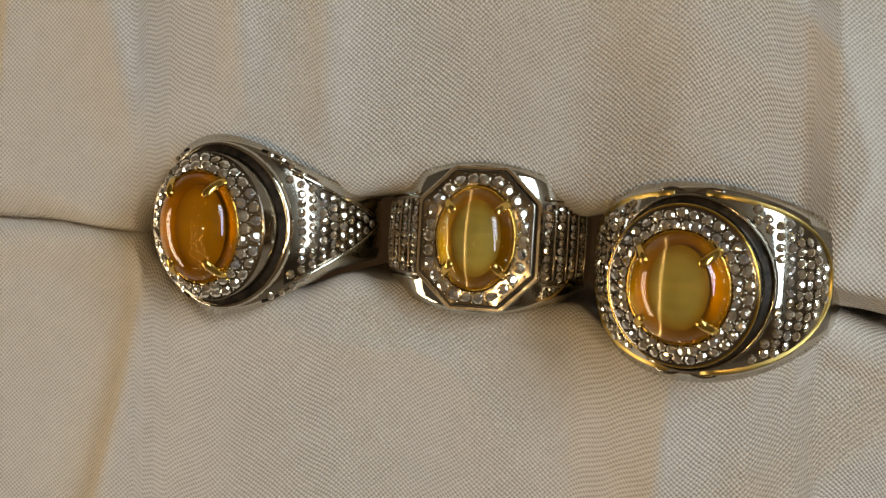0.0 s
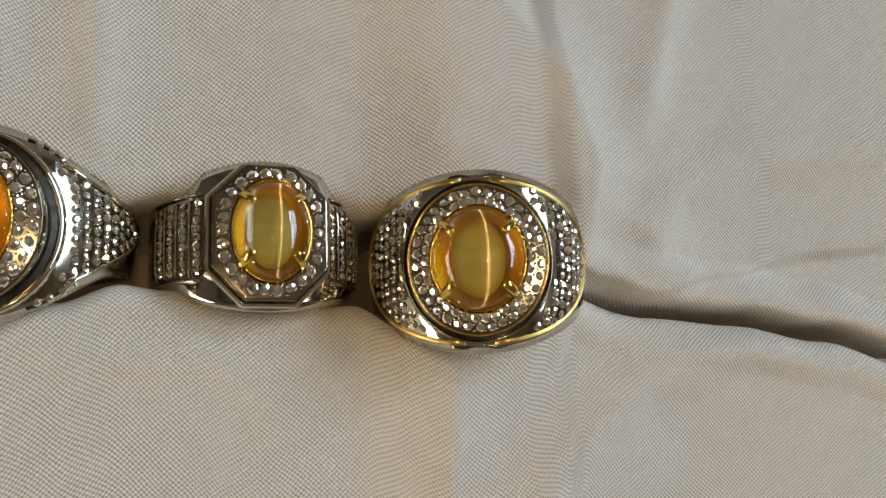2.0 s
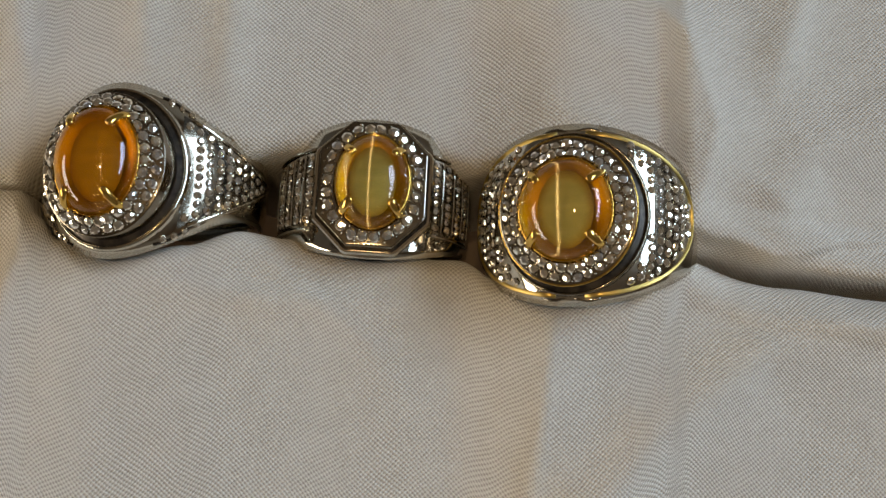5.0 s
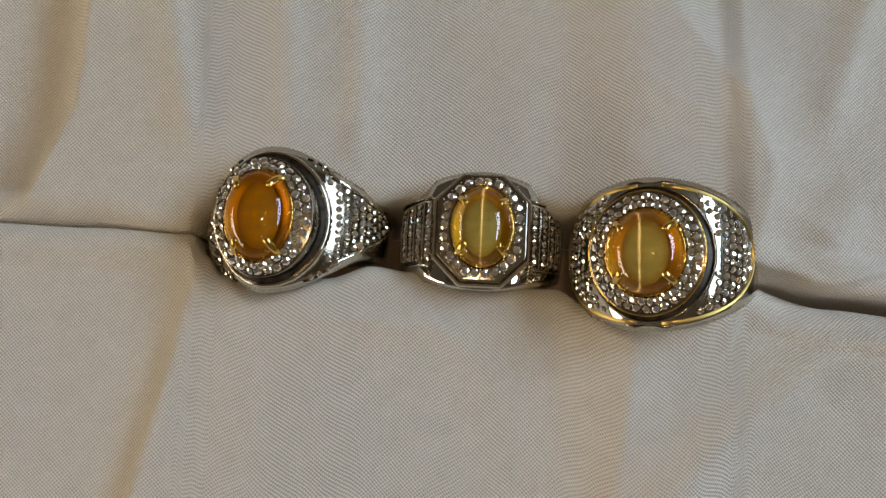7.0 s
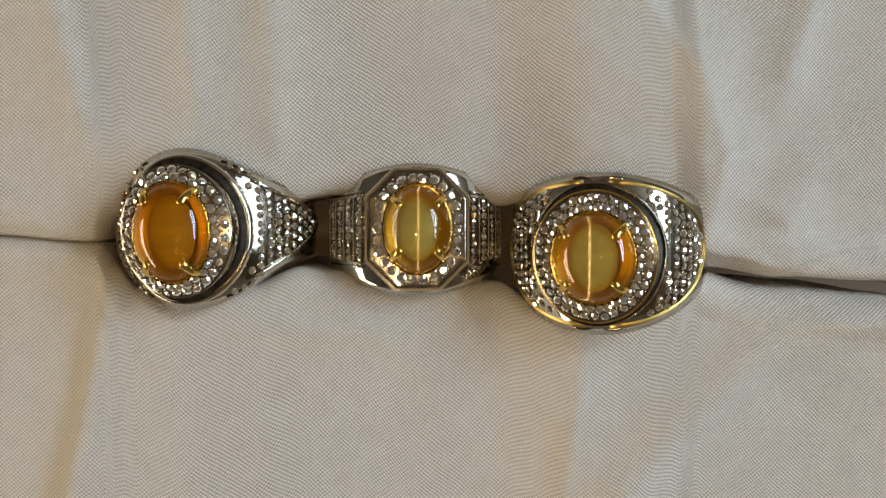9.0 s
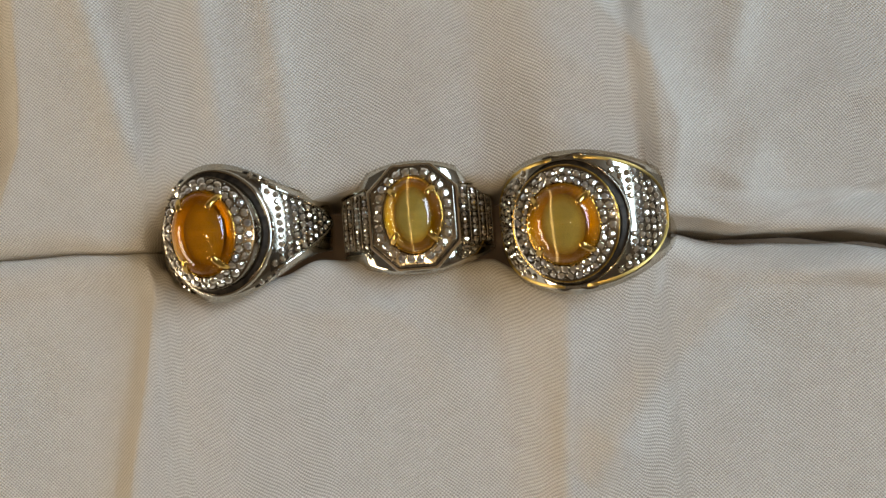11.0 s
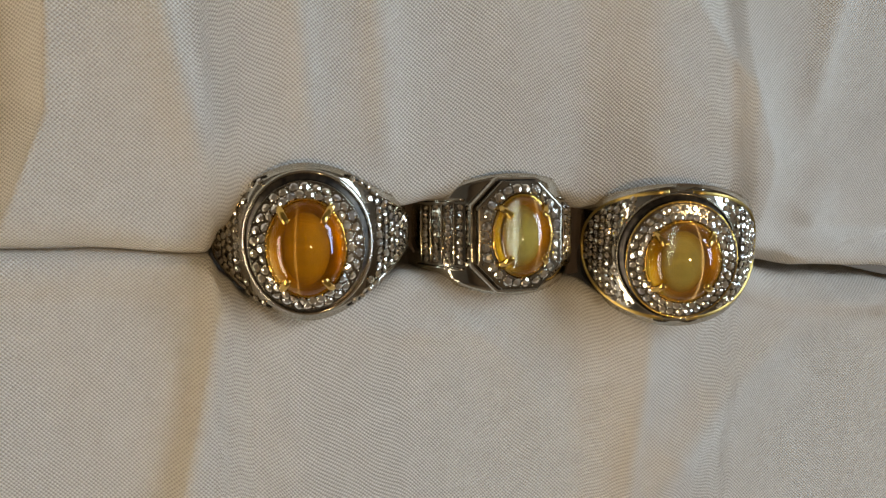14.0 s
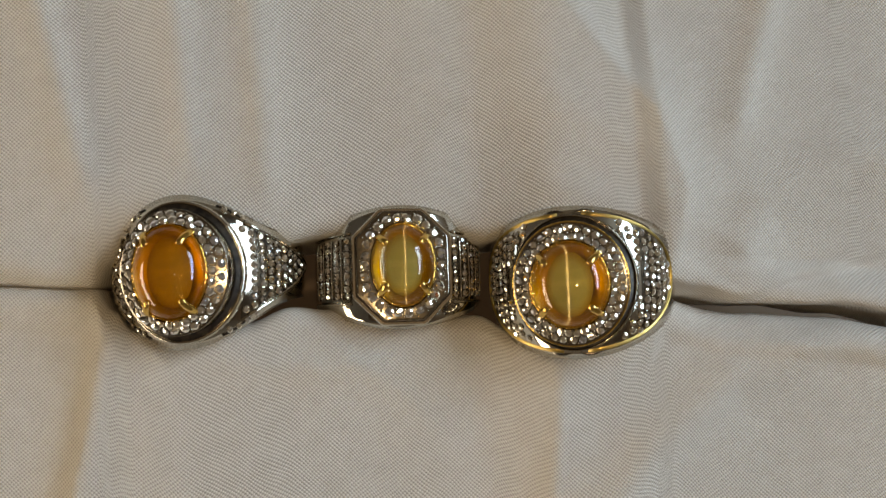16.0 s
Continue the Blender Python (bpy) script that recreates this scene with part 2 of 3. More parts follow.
# (points, height, reach on the left of the line, reach on the right, fade in, fade out)
UPPER_FOLDS = (
    (((46.5, -6.0), (53.0, 4.0), (66.0, 9.0), (85.0, 11.0), (110.0, 12.0)), 2.4, 6.0, 5.0, 0.10, 9.0),
    (((-13.2, 6.0), (-13.4, 20.0), (-14.2, 34.0), (-15.0, 75.0)), 0.9, 2.6, 3.5, 0.12, 9.0),
    (((-35.0, 7.0), (-38.5, 23.0), (-41.0, 35.0), (-46.0, 75.0)), 1.1, 4.0, 2.4, 0.15, 9.0),
    (((-22.5, 9.0), (-23.2, 24.0), (-24.0, 36.0), (-25.0, 75.0)), 0.7, 3.0, 2.2, 0.15, 9.0),
    (((20.0, 9.0), (30.0, 5.5), (38.0, 4.5), (44.0, 4.0)), 0.6, 2.5, 2.5, 0.25, 1.3),
    (((3.0, 12.0), (12.0, 18.5), (24.0, 19.5), (33.0, 14.0), (39.0, 7.0)), 0.45, 4.5, 3.5, 0.25, 2.5),
    (((48.0, 10.0), (52.0, 20.0), (57.0, 34.0), (66.0, 75.0)), 1.6, 4.0, 3.0, 0.2, 9.0),
)
LOWER_FOLDS = (
    (((24.0, -42.0), (35.0, -28.0), (47.0, -19.0), (62.0, -14.5), (95.0, -10.0)), 2.6, 5.0, 4.5, 0.1, 9.0),
    (((18.5, -75.0), (21.0, -36.0), (22.5, -25.0), (23.5, -15.0)), 0.4, 1.5, 1.1, 0.0, 9.0),
    (((-9.0, -9.0), (-4.0, -13.0), (4.0, -19.0), (9.0, -26.0)), 0.3, 1.6, 2.2, 0.2, 2.0),
    (((-47.2, -75.0), (-39.7, -34.0), (-36.7, -22.0), (-33.9, -9.0)), 0.45, 1.2, 3.0, 0.0, 9.0),
    (((-22.0, -13.0), (-6.0, -14.5), (8.0, -14.0), (20.0, -15.5)), 0.9, 1.6, 2.6, 0.3, 1.4),
)


# lines beyond which the cloth falls away: points from south to north, depth, reach, side (1: east, -1: west)
UPPER_DROPS = (
    (((36.0, -12.0), (39.0, -4.0), (41.5, 6.0), (38.5, 17.0), (33.0, 24.0), (27.0, 33.0), (12.0, 75.0)), 6.0, 9.0, 1),
    (((-61.0, -6.0), (-58.5, 2.0), (-53.0, 14.8), (-52.3, 25.0), (-51.0, 75.0)), 8.0, 4.0, -1),
)
LOWER_DROPS = (
    (((19.0, -75.0), (21.5, -36.0), (23.0, -25.0), (24.0, -14.0), (30.0, -6.0)), 4.5, 14.0, 1),
    (((-48.0, -75.0), (-40.5, -34.0), (-37.5, -22.0), (-34.7, -9.0), (-34.0, 2.0)), 2.3, 2.2, -1),
    (((-78.0, -75.0), (-66.5, -24.0), (-65.0, -18.0), (-63.0, -1.5), (-62.5, 4.0)), 8.0, 4.0, -1),
)


def drop_height(drops, x, y):
    z = 0.0
    for points, depth, reach, side in drops:
        d, _ = near_line(points, x, y)
        d = -d * side
        if d > 0:
            z -= depth * (1 - math.exp(-d / reach))
    return z


def fold_height(folds, x, y):
    z = 0.0
    for points, height, left, right, fade_in, fade_out in folds:
        d, k = near_line(points, x, y)
        w = left if d > 0 else right
        a = min(1.0, k / fade_in) if fade_in else 1.0
        b = min(1.0, (1 - k) * fade_out) if fade_out < 5 else 1.0
        q = abs(d) / w
        z += height * a * b / (1.0 + q * q) ** 1.6
    return z


def hem_y(x):
    """Lower edge of the loose fold that hangs over the slot east of the last ring."""
    return lerp_line(((36, -5.2), (42, -6.8), (49, -8.6), (58, -6.2), (78, -3.0), (100, 0)), x)


# half-width to which the rings spread the slot
RING_OPENING = ((-35.6, 0.0), (-33.6, 3.0), (-31, 5.6), (-25, 7.8), (-17, 6.0), (-11, 4.2), (-6, 4.8), (3.5, 6.8), (10, 5.6), (14, 4.8), (18, 6.2), (24, 8.0), (31, 6.4), (35.5, 3.4), (38.5, 0.0))


def slot_gap(side, x):
    """How far the pad stands back from the slot's line."""
    g = lerp_line(RING_OPENING, x)
    if side < 0:
        g += lerp_line(((36, 0.0), (46, 1.3), (70, 1.9), (90, 2.4)), x)
    return side * g


def pad_height(side, x, d):
    ys = slit_y(x) + slot_gap(side, x)
    y = ys + side * d
    r = lerp_line(((-52, 4.5), (-38, 2.6), (34, 2.6), (44, 6.5)), x) if side < 0 else lerp_line(((-52, 4.5), (-38, 2.6), (34, 2.6), (44, 4.0)), x)
    z = top_z(x)
    if d < r:
        z -= r - math.sqrt(max(r * r - (r - d) ** 2, 0.0))
    slow = noise.noise(Vector((x / 26.0, y / 26.0, 3.7 if side > 0 else 9.1)))
    mid = noise.noise(Vector((x / 8.0, y / 11.0, 1.3 if side > 0 else 6.2)))
    away = min(1.0, d / 6.0)
    z += away * (0.55 * slow + 0.16 * mid)
    z += min(1.0, d / 4.0) * fold_height(UPPER_FOLDS if side > 0 else LOWER_FOLDS, x, y)
    z += away * drop_height(UPPER_DROPS if side > 0 else LOWER_DROPS, x, y)
    far = max(0.0, d - 48.0)
    z -= 0.010 * far * far
    if side > 0 and x > 35.5:
        e = y - hem_y(x)
        s = 1 / (1 + math.exp(-max(-30, min(30, e / 0.16))))
        z += 1.5 * s * min(1.0, (x - 35.5) / 3.0)
    return y, z


def pad_mesh(side):
    xs = np.concatenate([np.arange(-92, -66, 1.5), np.arange(-66, 86, 0.55), np.arange(86, 112, 1.5)])
    ds = np.concatenate([np.linspace(0, 3, 13)[:-1], np.arange(3, 46, 0.5), np.arange(46, 72, 1.6)])
    verts, uvs, faces = [], [], []
    drop = (-26.0, -16.0, -8.0, -3.0)
    for x in xs:
        run, last = 0.0, None
        for k in drop:
            verts.append((x, slit_y(x) + slot_gap(side, x) + side * 0.05, top_z(x) - 7.0 + k))
            uvs.append((x, side * (k - 0.1)))
        for d in ds:
            y, z = pad_height(side, x, d)
            if last is not None:
                run += math.hypot(y - last[0], z - last[1])
            last = (y, z)
            verts.append((x, y, z))
            uvs.append((x, side * run))
    n = len(drop) + len(ds)
    for i in range(len(xs) - 1):
        for j in range(n - 1):
            a, b, c, d = i * n + j, (i + 1) * n + j, (i + 1) * n + j + 1, i * n + j + 1
            faces.append((a, b, c, d) if side > 0 else (a, d, c, b))
    me = mesh_of("pad", verts, faces, CLOTH)
    layer = me.uv_layers.new(name="weave")
    flat = np.array(uvs)[[lp.vertex_index for lp in me.loops]]
    layer.data.foreach_set("uv", flat.ravel())
    return me


cushion = tagged(new("ring_cushion"), "ivory satin-covered ring cushion with a slot", "cushion")
part("upper_pad", pad_mesh(1), cushion, "softly creased ivory satin pad")
part("lower_pad", pad_mesh(-1), cushion, "softly creased ivory satin pad")


# ---- rings ----
def brilliant():
    """Round brilliant of diameter 1: table, crown, girdle and pavilion."""
    n = 8
    v = []
    for r, z, o in ((0.22, 0.20, 0.5), (0.38, 0.11, 0.0), (0.50, 0.0, 0.5), (0.47, -0.04, 0.0)):
        v += [(r * math.cos((i + o) * 2 * math.pi / n), r * math.sin((i + o) * 2 * math.pi / n), z) for i in range(n)]
    v.append((0, 0, -0.40))
    f = [tuple(range(n))]
    for a in range(3):
        for i in range(n):
            j = (i + 1) % n
            p, q = a * n, (a + 1) * n
            if a % 2 == 0:
                f += [(p + i, q + i, q + j), (p + i, q + j, p + j)]
            else:
                f += [(p + i, q + i, p + j), (p + j, q + i, q + j)]
    f += [(3 * n + i, 4 * n, 3 * n + (i + 1) % n) for i in range(n)]
    me = mesh_of("diamond", v, f, DIAMOND, smooth=False)
    bm = bmesh.new()
    bm.from_mesh(me)
    bmesh.ops.recalc_face_normals(bm, faces=bm.faces)
    bm.to_mesh(me)
    bm.free()
    return me


BRILLIANT = brilliant()


def tube_mesh(name, path, radius, mat, closed=False, sides=8, squash=1.0):
    """A rounded wire along a path of points."""
    pts = [Vector(p) for p in path]
    n = len(pts)
    verts, faces = [], []
    for i, p in enumerate(pts):
        a = pts[(i - 1) % n] if closed or i else p
        b = pts[(i + 1) % n] if closed or i < n - 1 else p
        tang = (b - a).normalized()
        up = Vector((0, 0, 1))
        side = tang.cross(up)
        side = side.normalized() if side.length > 1e-4 else Vector((1, 0, 0))
        up = side.cross(tang)
        r = radius[i] if isinstance(radius, (list, tuple)) else radius
        for k in range(sides):
            t = 2 * math.pi * k / sides
            verts.append(p + side * (r * math.cos(t)) + up * (r * squash * math.sin(t)))
    for i in range(n if closed else n - 1):
        j = (i + 1) % n
        for k in range(sides):
            l = (k + 1) % sides
            faces.append((i * sides + k, i * sides + l, j * sides + l, j * sides + k))
    if not closed:
        faces.append(tuple(range(sides))[::-1])
        faces.append(tuple((n - 1) * sides + k for k in range(sides)))
    return mesh_of(name, verts, faces, mat)


def outline(shape, rx, ry, t):
    """Point at angle t of the head's outline: an oval, or an oval with cut corners."""
    c, s = math.cos(t), math.sin(t)
    if shape == "oval":
        return rx * c, ry * s
    # eight straight sides
    q = 1e9
    for k in range(8):
        a = k * math.pi / 4
        reach = {0: rx, 2: ry}.get(k % 4, 0.775 * math.hypot(rx, ry) if k % 2 else ry)
        ux, uy = math.cos(a), math.sin(a)
        if k % 2:
            reach = 0.5 * (rx + ry) * 1.045
        d = c * ux + s * uy
        if d > 1e-3:
            q = min(q, reach / d)
    return q * c, q * s


def shells(name, rows, mat, seg=96, smooth=True, cap=False):
    """Rings of outline rows (shape, rx, ry, z) joined into one skin; z may be a function of x and y."""
    verts, faces = [], []
    for shape, rx, ry, z in rows:
        for i in range(seg):
            x, y = outline(shape, rx, ry, 2 * math.pi * i / seg)
            verts.append((x, y, z(x, y) if callable(z) else z))
    for a in range(len(rows) - 1):
        for i in range(seg):
            j = (i + 1) % seg
            faces.append((a * seg + i, (a + 1) * seg + i, (a + 1) * seg + j, a * seg + j))
    if cap:
        faces.append(tuple((len(rows) - 1) * seg + i for i in range(seg)))
    return mesh_of(name, verts, faces, mat, smooth)


class Shank:
    """The body of a ring: a band round the finger hole whose width swells towards the head."""

    def __init__(self, radius, rise, w_head, w_band, power, drop, thick=1.7):
        self.r, self.zc, self.w0, self.wb, self.p, self.drop, self.thick = radius, -(radius + rise), w_head, w_band, power, drop, thick

    def width(self, th):
        c = max(math.cos(th), 0.0)
        return self.wb + (self.w0 - self.wb) * c ** self.p

    def radius(self, th, v):
        return self.r - self.drop * abs(v) ** 3 * (0.35 + 0.65 * max(math.cos(th), 0))

    def point(self, th, y):
        v = max(-1.0, min(1.0, y / self.width(th)))
        r = self.radius(th, v)
        return Vector((r * math.sin(th), y, self.zc + r * math.cos(th)))

    def normal(self, th, y):
        e = 0.01
        a = self.point(th + e, y) - self.point(th - e, y)
        b = self.point(th, y + 0.05) - self.point(th, y - 0.05)
        return a.cross(b).normalized()

    def over(self, x, y):
        """Height of the body above a point of the head's plane."""
        th = math.asin(max(-0.98, min(0.98, x / self.r)))
        for _ in range(4):
            p = self.point(th, y)
            th += (x - p.x) / (self.r * max(math.cos(th), 0.2))
            th = max(-1.4, min(1.4, th))
        return self.point(th, y).z

    def mesh(self, mat):
        verts, faces = [], []
        n = 120
        vs = [-1 + 2 * k / 16 for k in range(17)]
        inner = self.r - self.thick
        for i in range(n):
            th = -math.pi + 2 * math.pi * i / n
            w = self.width(th)
            for v in vs:
                r = self.radius(th, v)
                verts.append((r * math.sin(th), w * v, self.zc + r * math.cos(th)))
            for v in (0.97, 0.6, 0.0, -0.6, -0.97):
                verts.append((inner * math.sin(th), w * v, self.zc + inner * math.cos(th)))
        m = 22
        for i in range(n):
            j = (i + 1) % n
            for k in range(m):
                l = (k + 1) % m
                faces.append((i * m + k, j * m + k, j * m + l, i * m + l))
        me = mesh_of("shank", verts, faces, mat)
        bm = bmesh.new()
        bm.from_mesh(me)
        bmesh.ops.recalc_face_normals(bm, faces=bm.faces)
        bm.to_mesh(me)
        bm.free()
        return me


def set_diamond(parent, p, normal, size, rng):
    q = Vector(normal).to_track_quat("Z", "Y").to_matrix().to_4x4()
    wob = pose(0, 0, 0, rng.uniform(-24, 24), rng.uniform(-24, 24), rng.uniform(0, 45))
    ob = part("diamond", BRILLIANT, parent, "", Matrix.Translation(Vector(p) * MM) @ q @ wob @ Matrix.Diagonal((size, size, size, 1)))
    ob.visible_shadow = False
    return ob


def beads_mesh(name, points, r, mat):
    """Many tiny grains of metal joined into one mesh."""
    v0 = [(1, 0, 0), (-1, 0, 0), (0, 1, 0), (0, -1, 0), (0, 0, 1), (0, 0, -1)]
    f0 = [(0, 2, 4), (2, 1, 4), (1, 3, 4), (3, 0, 4), (2, 0, 5), (1, 2, 5), (3, 1, 5), (0, 3, 5)]
    verts, faces = [], []
    for p in points:
        o = len(verts)
        verts += [(p[0] + a * r, p[1] + b * r, p[2] + c * r) for a, b, c in v0]
        faces += [tuple(o + i for i in f) for f in f0]
    return mesh_of(name, verts, faces, mat)


def cabochon(name, rx, ry, height, mat):
    seg, steps = 64, 14
    verts, faces = [], []
    for k in range(steps):
        a = math.pi / 2 * k / steps
        c, z = math.cos(a), height * math.sin(a)
        verts += [(rx * c * math.cos(2 * math.pi * i / seg), ry * c * math.sin(2 * math.pi * i / seg), z) for i in range(seg)]
    for k in range(steps - 1):
        for i in range(seg):
            j = (i + 1) % seg
            faces.append((k * seg + i, k * seg + j, (k + 1) * seg + j, (k + 1) * seg + i))
    top = len(verts)
    verts.append((0, 0, height))
    faces += [((steps - 1) * seg + i, (steps - 1) * seg + (i + 1) % seg, top) for i in range(seg)]
    # shallow rounded back
    low = len(verts)
    for c, z in ((0.93, -0.55), (0.75, -1.0)):
        verts += [(rx * c * math.cos(2 * math.pi * i / seg), ry * c * math.sin(2 * math.pi * i / seg), z) for i in range(seg)]
    for i in range(seg):
        j = (i + 1) % seg
        faces.append((low + i, low + j, j, i))
        faces.append((low + seg + i, low + seg + j, low + j, low + i))
    faces.append(tuple(low + seg + i for i in range(seg))[::-1])
    return mesh_of(name, verts, faces, mat)


def prong_mesh(rx, ry, t, height):
    """A gold claw that rises beside the stone and bends over its edge."""
    c, s = math.cos(t), math.sin(t)
    path, rad = [], []
    for out, z, r in ((1.10, -1.1, 0.46), (1.09, -0.1, 0.48), (1.04, 0.62, 0.50), (0.95, 1.25, 0.50), (0.85, 1.72, 0.50), (0.77, 2.02, 0.46), (0.73, 2.14, 0.30)):
        path.append((rx * out * c, ry * out * s, z * height / 3.0))
        rad.append(r)
    return tube_mesh("prong", path, rad, GOLD, sides=8, squash=0.75)


def mount_stone(ring, rx, ry, height, mat, core_mat, angles, label):
    stone = part("cat_eye_stone", cabochon("cat_eye_stone", rx, ry, height, mat), ring, label)
    stone.visible_shadow = False
    # disc added in the stone: its scattered inner light put in as colour
    core = shells("haze_core", [("oval", rx * 0.50, ry * 0.66, -0.76), ("oval", rx * 0.36, ry * 0.48, -0.56), ("oval", 0.05, 0.05, -0.42)], core_mat, 48)
    part("haze_core", core, stone, "fibrous disc with the stone's inner haze as colour")
    back = shells("amber_back", [("oval", rx * 0.97, ry * 0.97, -0.12), ("oval", rx * 0.88, ry * 0.88, -0.60), ("oval", rx * 0.7, ry * 0.7, -0.90), ("oval", 0.05, 0.05, -0.92)], AMBER_BACK, 64)
    part("amber_back", back, stone, "deep amber back of the stone")
    cup = shells("gold_cup", [("oval", rx + 0.30, ry + 0.30, -1.2), ("oval", rx + 0.30, ry + 0.30, 0.02), ("oval", rx + 0.22, ry + 0.22, 0.16), ("oval", rx + 0.10, ry + 0.10, 0.16), ("oval", rx + 0.02, ry + 0.02, 0.06), ("oval", rx + 0.02, ry + 0.02, -1.2)], GOLD, 80)
    part("gold_cup", cup, ring, "thin polished yellow gold bezel cup")
    for t in angles:
        part("prong", prong_mesh(rx, ry, math.radians(t), height), ring, "yellow gold claw")


def halo(ring, shape, inner, outer, z_in, z_out, count, size, rng, wall, rows=1):
    """The sloped collar round the stone with its row of brilliants."""
    ix, iy = inner
    ox, oy = outer
    mid = [("oval", ix, iy, z_in - 1.2), ("oval", ix, iy, z_in), ("oval", ix + 0.15, iy + 0.15, z_in + 0.06),
           (shape, ox - 0.25, oy - 0.25, z_out + 0.10), (shape, ox - 0.06, oy - 0.06, z_out + 0.14), (shape, ox, oy, z_out), (shape, ox, oy, z_out - wall)]
    collar = part("halo_collar", shells("halo_collar", mid, SATIN_SILVER, 112), ring, "darkened silver collar set with brilliants")
    grains = []
    for row in range(rows):
        f = (row + 0.5) / rows
        for i in range(count):
            t = 2 * math.pi * (i + 0.5 * row) / count
            x0, y0 = outline("oval", ix, iy, t)
            x1, y1 = outline(shape, ox - 0.25, oy - 0.25, t)
            x, y = x0 + (x1 - x0) * f, y0 + (y1 - y0) * f
            z = z_in + (z_out - z_in) * f
            slope = math.atan2(z_in - z_out, math.hypot(x1 - x0, y1 - y0))
            nrm = (math.sin(slope) * math.cos(t), math.sin(slope) * math.sin(t), math.cos(slope))
            set_diamond(collar, (x, y, z + 0.16), nrm, size, rng)
            t2 = 2 * math.pi * (i + 0.5 + 0.5 * row) / count
            for g in ((f - 0.36 / rows), (f + 0.36 / rows)):
                xa, ya = outline("oval", ix, iy, t2)
                xb, yb = outline(shape, ox - 0.25, oy - 0.25, t2)
                grains.append((xa + (xb - xa) * g, ya + (yb - ya) * g, z_in + (z_out - z_in) * g + 0.20))
    part("bead_setting", beads_mesh("bead_setting", grains, 0.19, SILVER), collar, "small silver setting grains")
    return collar


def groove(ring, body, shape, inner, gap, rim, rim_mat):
    """The moat between collar and the body's raised rim, its shade put in colour."""
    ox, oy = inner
    part("groove_shade", shells("groove_shade", [(shape, ox - 0.3, oy - 0.3, lambda x, y: body.over(x, y) + 0.08), (shape, ox + gap, oy + gap, lambda x, y: body.over(x, y) + 0.08)], RECESS, 112), ring, "groove round the collar with shade in its colour")
    rows = []
    for o, h in ((gap - 0.05, 0.0), (gap, 0.34), (gap + rim * 0.35, 0.48), (gap + rim * 0.75, 0.40), (gap + rim, 0.0)):
        rows.append((shape, ox + o, oy + o, lambda x, y, h=h: body.over(x, y) + h))
    part("rim", shells("rim", rows, rim_mat, 112), ring)


def pave(ring, parent, body, spots, size, rng):
    for th, y in spots:
        p, n = body.point(th, y), body.normal(th, y)
        set_diamond(parent, p + n * 0.10, n, size, rng)


def surface_line(body, points, lift=0.06):
    return [body.point(th, y) + body.normal(th, y) * lift for th, y in points]


def ring_at(m, label):
    ob = tagged(new("ring"), label, "ring", "rings in the cushion")
    ob.matrix_world = m
    return ob


# silver ring with an oval halo and arrow-shaped shoulders
def oval_ring(m):
    rng = random.Random(11)
    ring = ring_at(m, "silver oval halo ring with orange cat's-eye stone")
    body = Shank(12.6, 2.3, 9.7, 4.2, 2.4, 1.6)
    shank = part("shank", body.mesh(SILVER), ring, "polished silver band tapering to a narrow back")
    mount_stone(ring, 4.45, 5.65, 3.1, ORANGE, CORE_ORANGE, (52, 128, 232, 308), "translucent orange oval cat's-eye cabochon")
    halo(ring, "oval", (4.8, 6.0), (6.9, 7.8), 0.05, -1.5, 30, 1.22, rng, 3.2, rows=2)
    groove(ring, body, "oval", (6.9, 7.8), 0.70, 0.50, SILVER)
    for side in (-1, 1):
        spots = []
        for row in range(10):
            th = 0.67 + 0.098 * row
            half = 5.5 * (1 - row / 10.4)
            n = max(1, int(2 * half / 0.96))
            for k in range(n):
                y = -half + 2 * half * (k + 0.5) / n
                if (body.point(th, y).x / 8.5) ** 2 + (y / 9.4) ** 2 > 1.0:
                    spots.append((side * th, y))
        field = part("shoulder_plate", arrow_plate(body, side), ring, "arrow-shaped shoulder field of small brilliants")
        pave(ring, field, body, spots, 0.98, rng)
        for s in (-1, 1):
            edge = surface_line(body, [(side * (0.70 + 0.98 * k / 10), s * (5.5 * (1 - k / 10) + 0.25)) for k in range(11)], 0.12)
            part("shoulder_edge", tube_mesh("shoulder_edge", edge, 0.26, SILVER, sides=6), ring)
            leaf = [(side * (0.50 + 0.10 * k), s * (7.45 - 0.30 * k - 0.12 * k * k)) for k in range(6)]
            pave(ring, shank, body, leaf[:5], 0.85, rng)
            curl = surface_line(body, [(side * (0.42 + 0.085 * k), s * (8.10 - 0.18 * k - 0.11 * k * k)) for k in range(9)], 0.02)
            part("leaf_outline", tube_mesh("leaf_outline", curl, 0.12, RECESS, sides=6), ring, "dark engraved leaf line")
    return ring


def arrow_plate(body, side):
    verts, faces = [], []
    n = 12
    for i in range(n + 1):
        th = 0.62 + 1.06 * i / n
        half = 6.0 * (1 - i / n) + 0.2
        for k in range(7):
            y = -half + 2 * half * k / 6
            verts.append(body.point(side * th, y) + body.normal(side * th, y) * 0.05)
    for i in range(n):
        for k in range(6):
            a = i * 7 + k
            f = (a, a + 7, a + 8, a + 1)
            faces.append(f if side > 0 else f[::-1])
    return mesh_of("shoulder_plate", verts, faces, SATIN_SILVER)


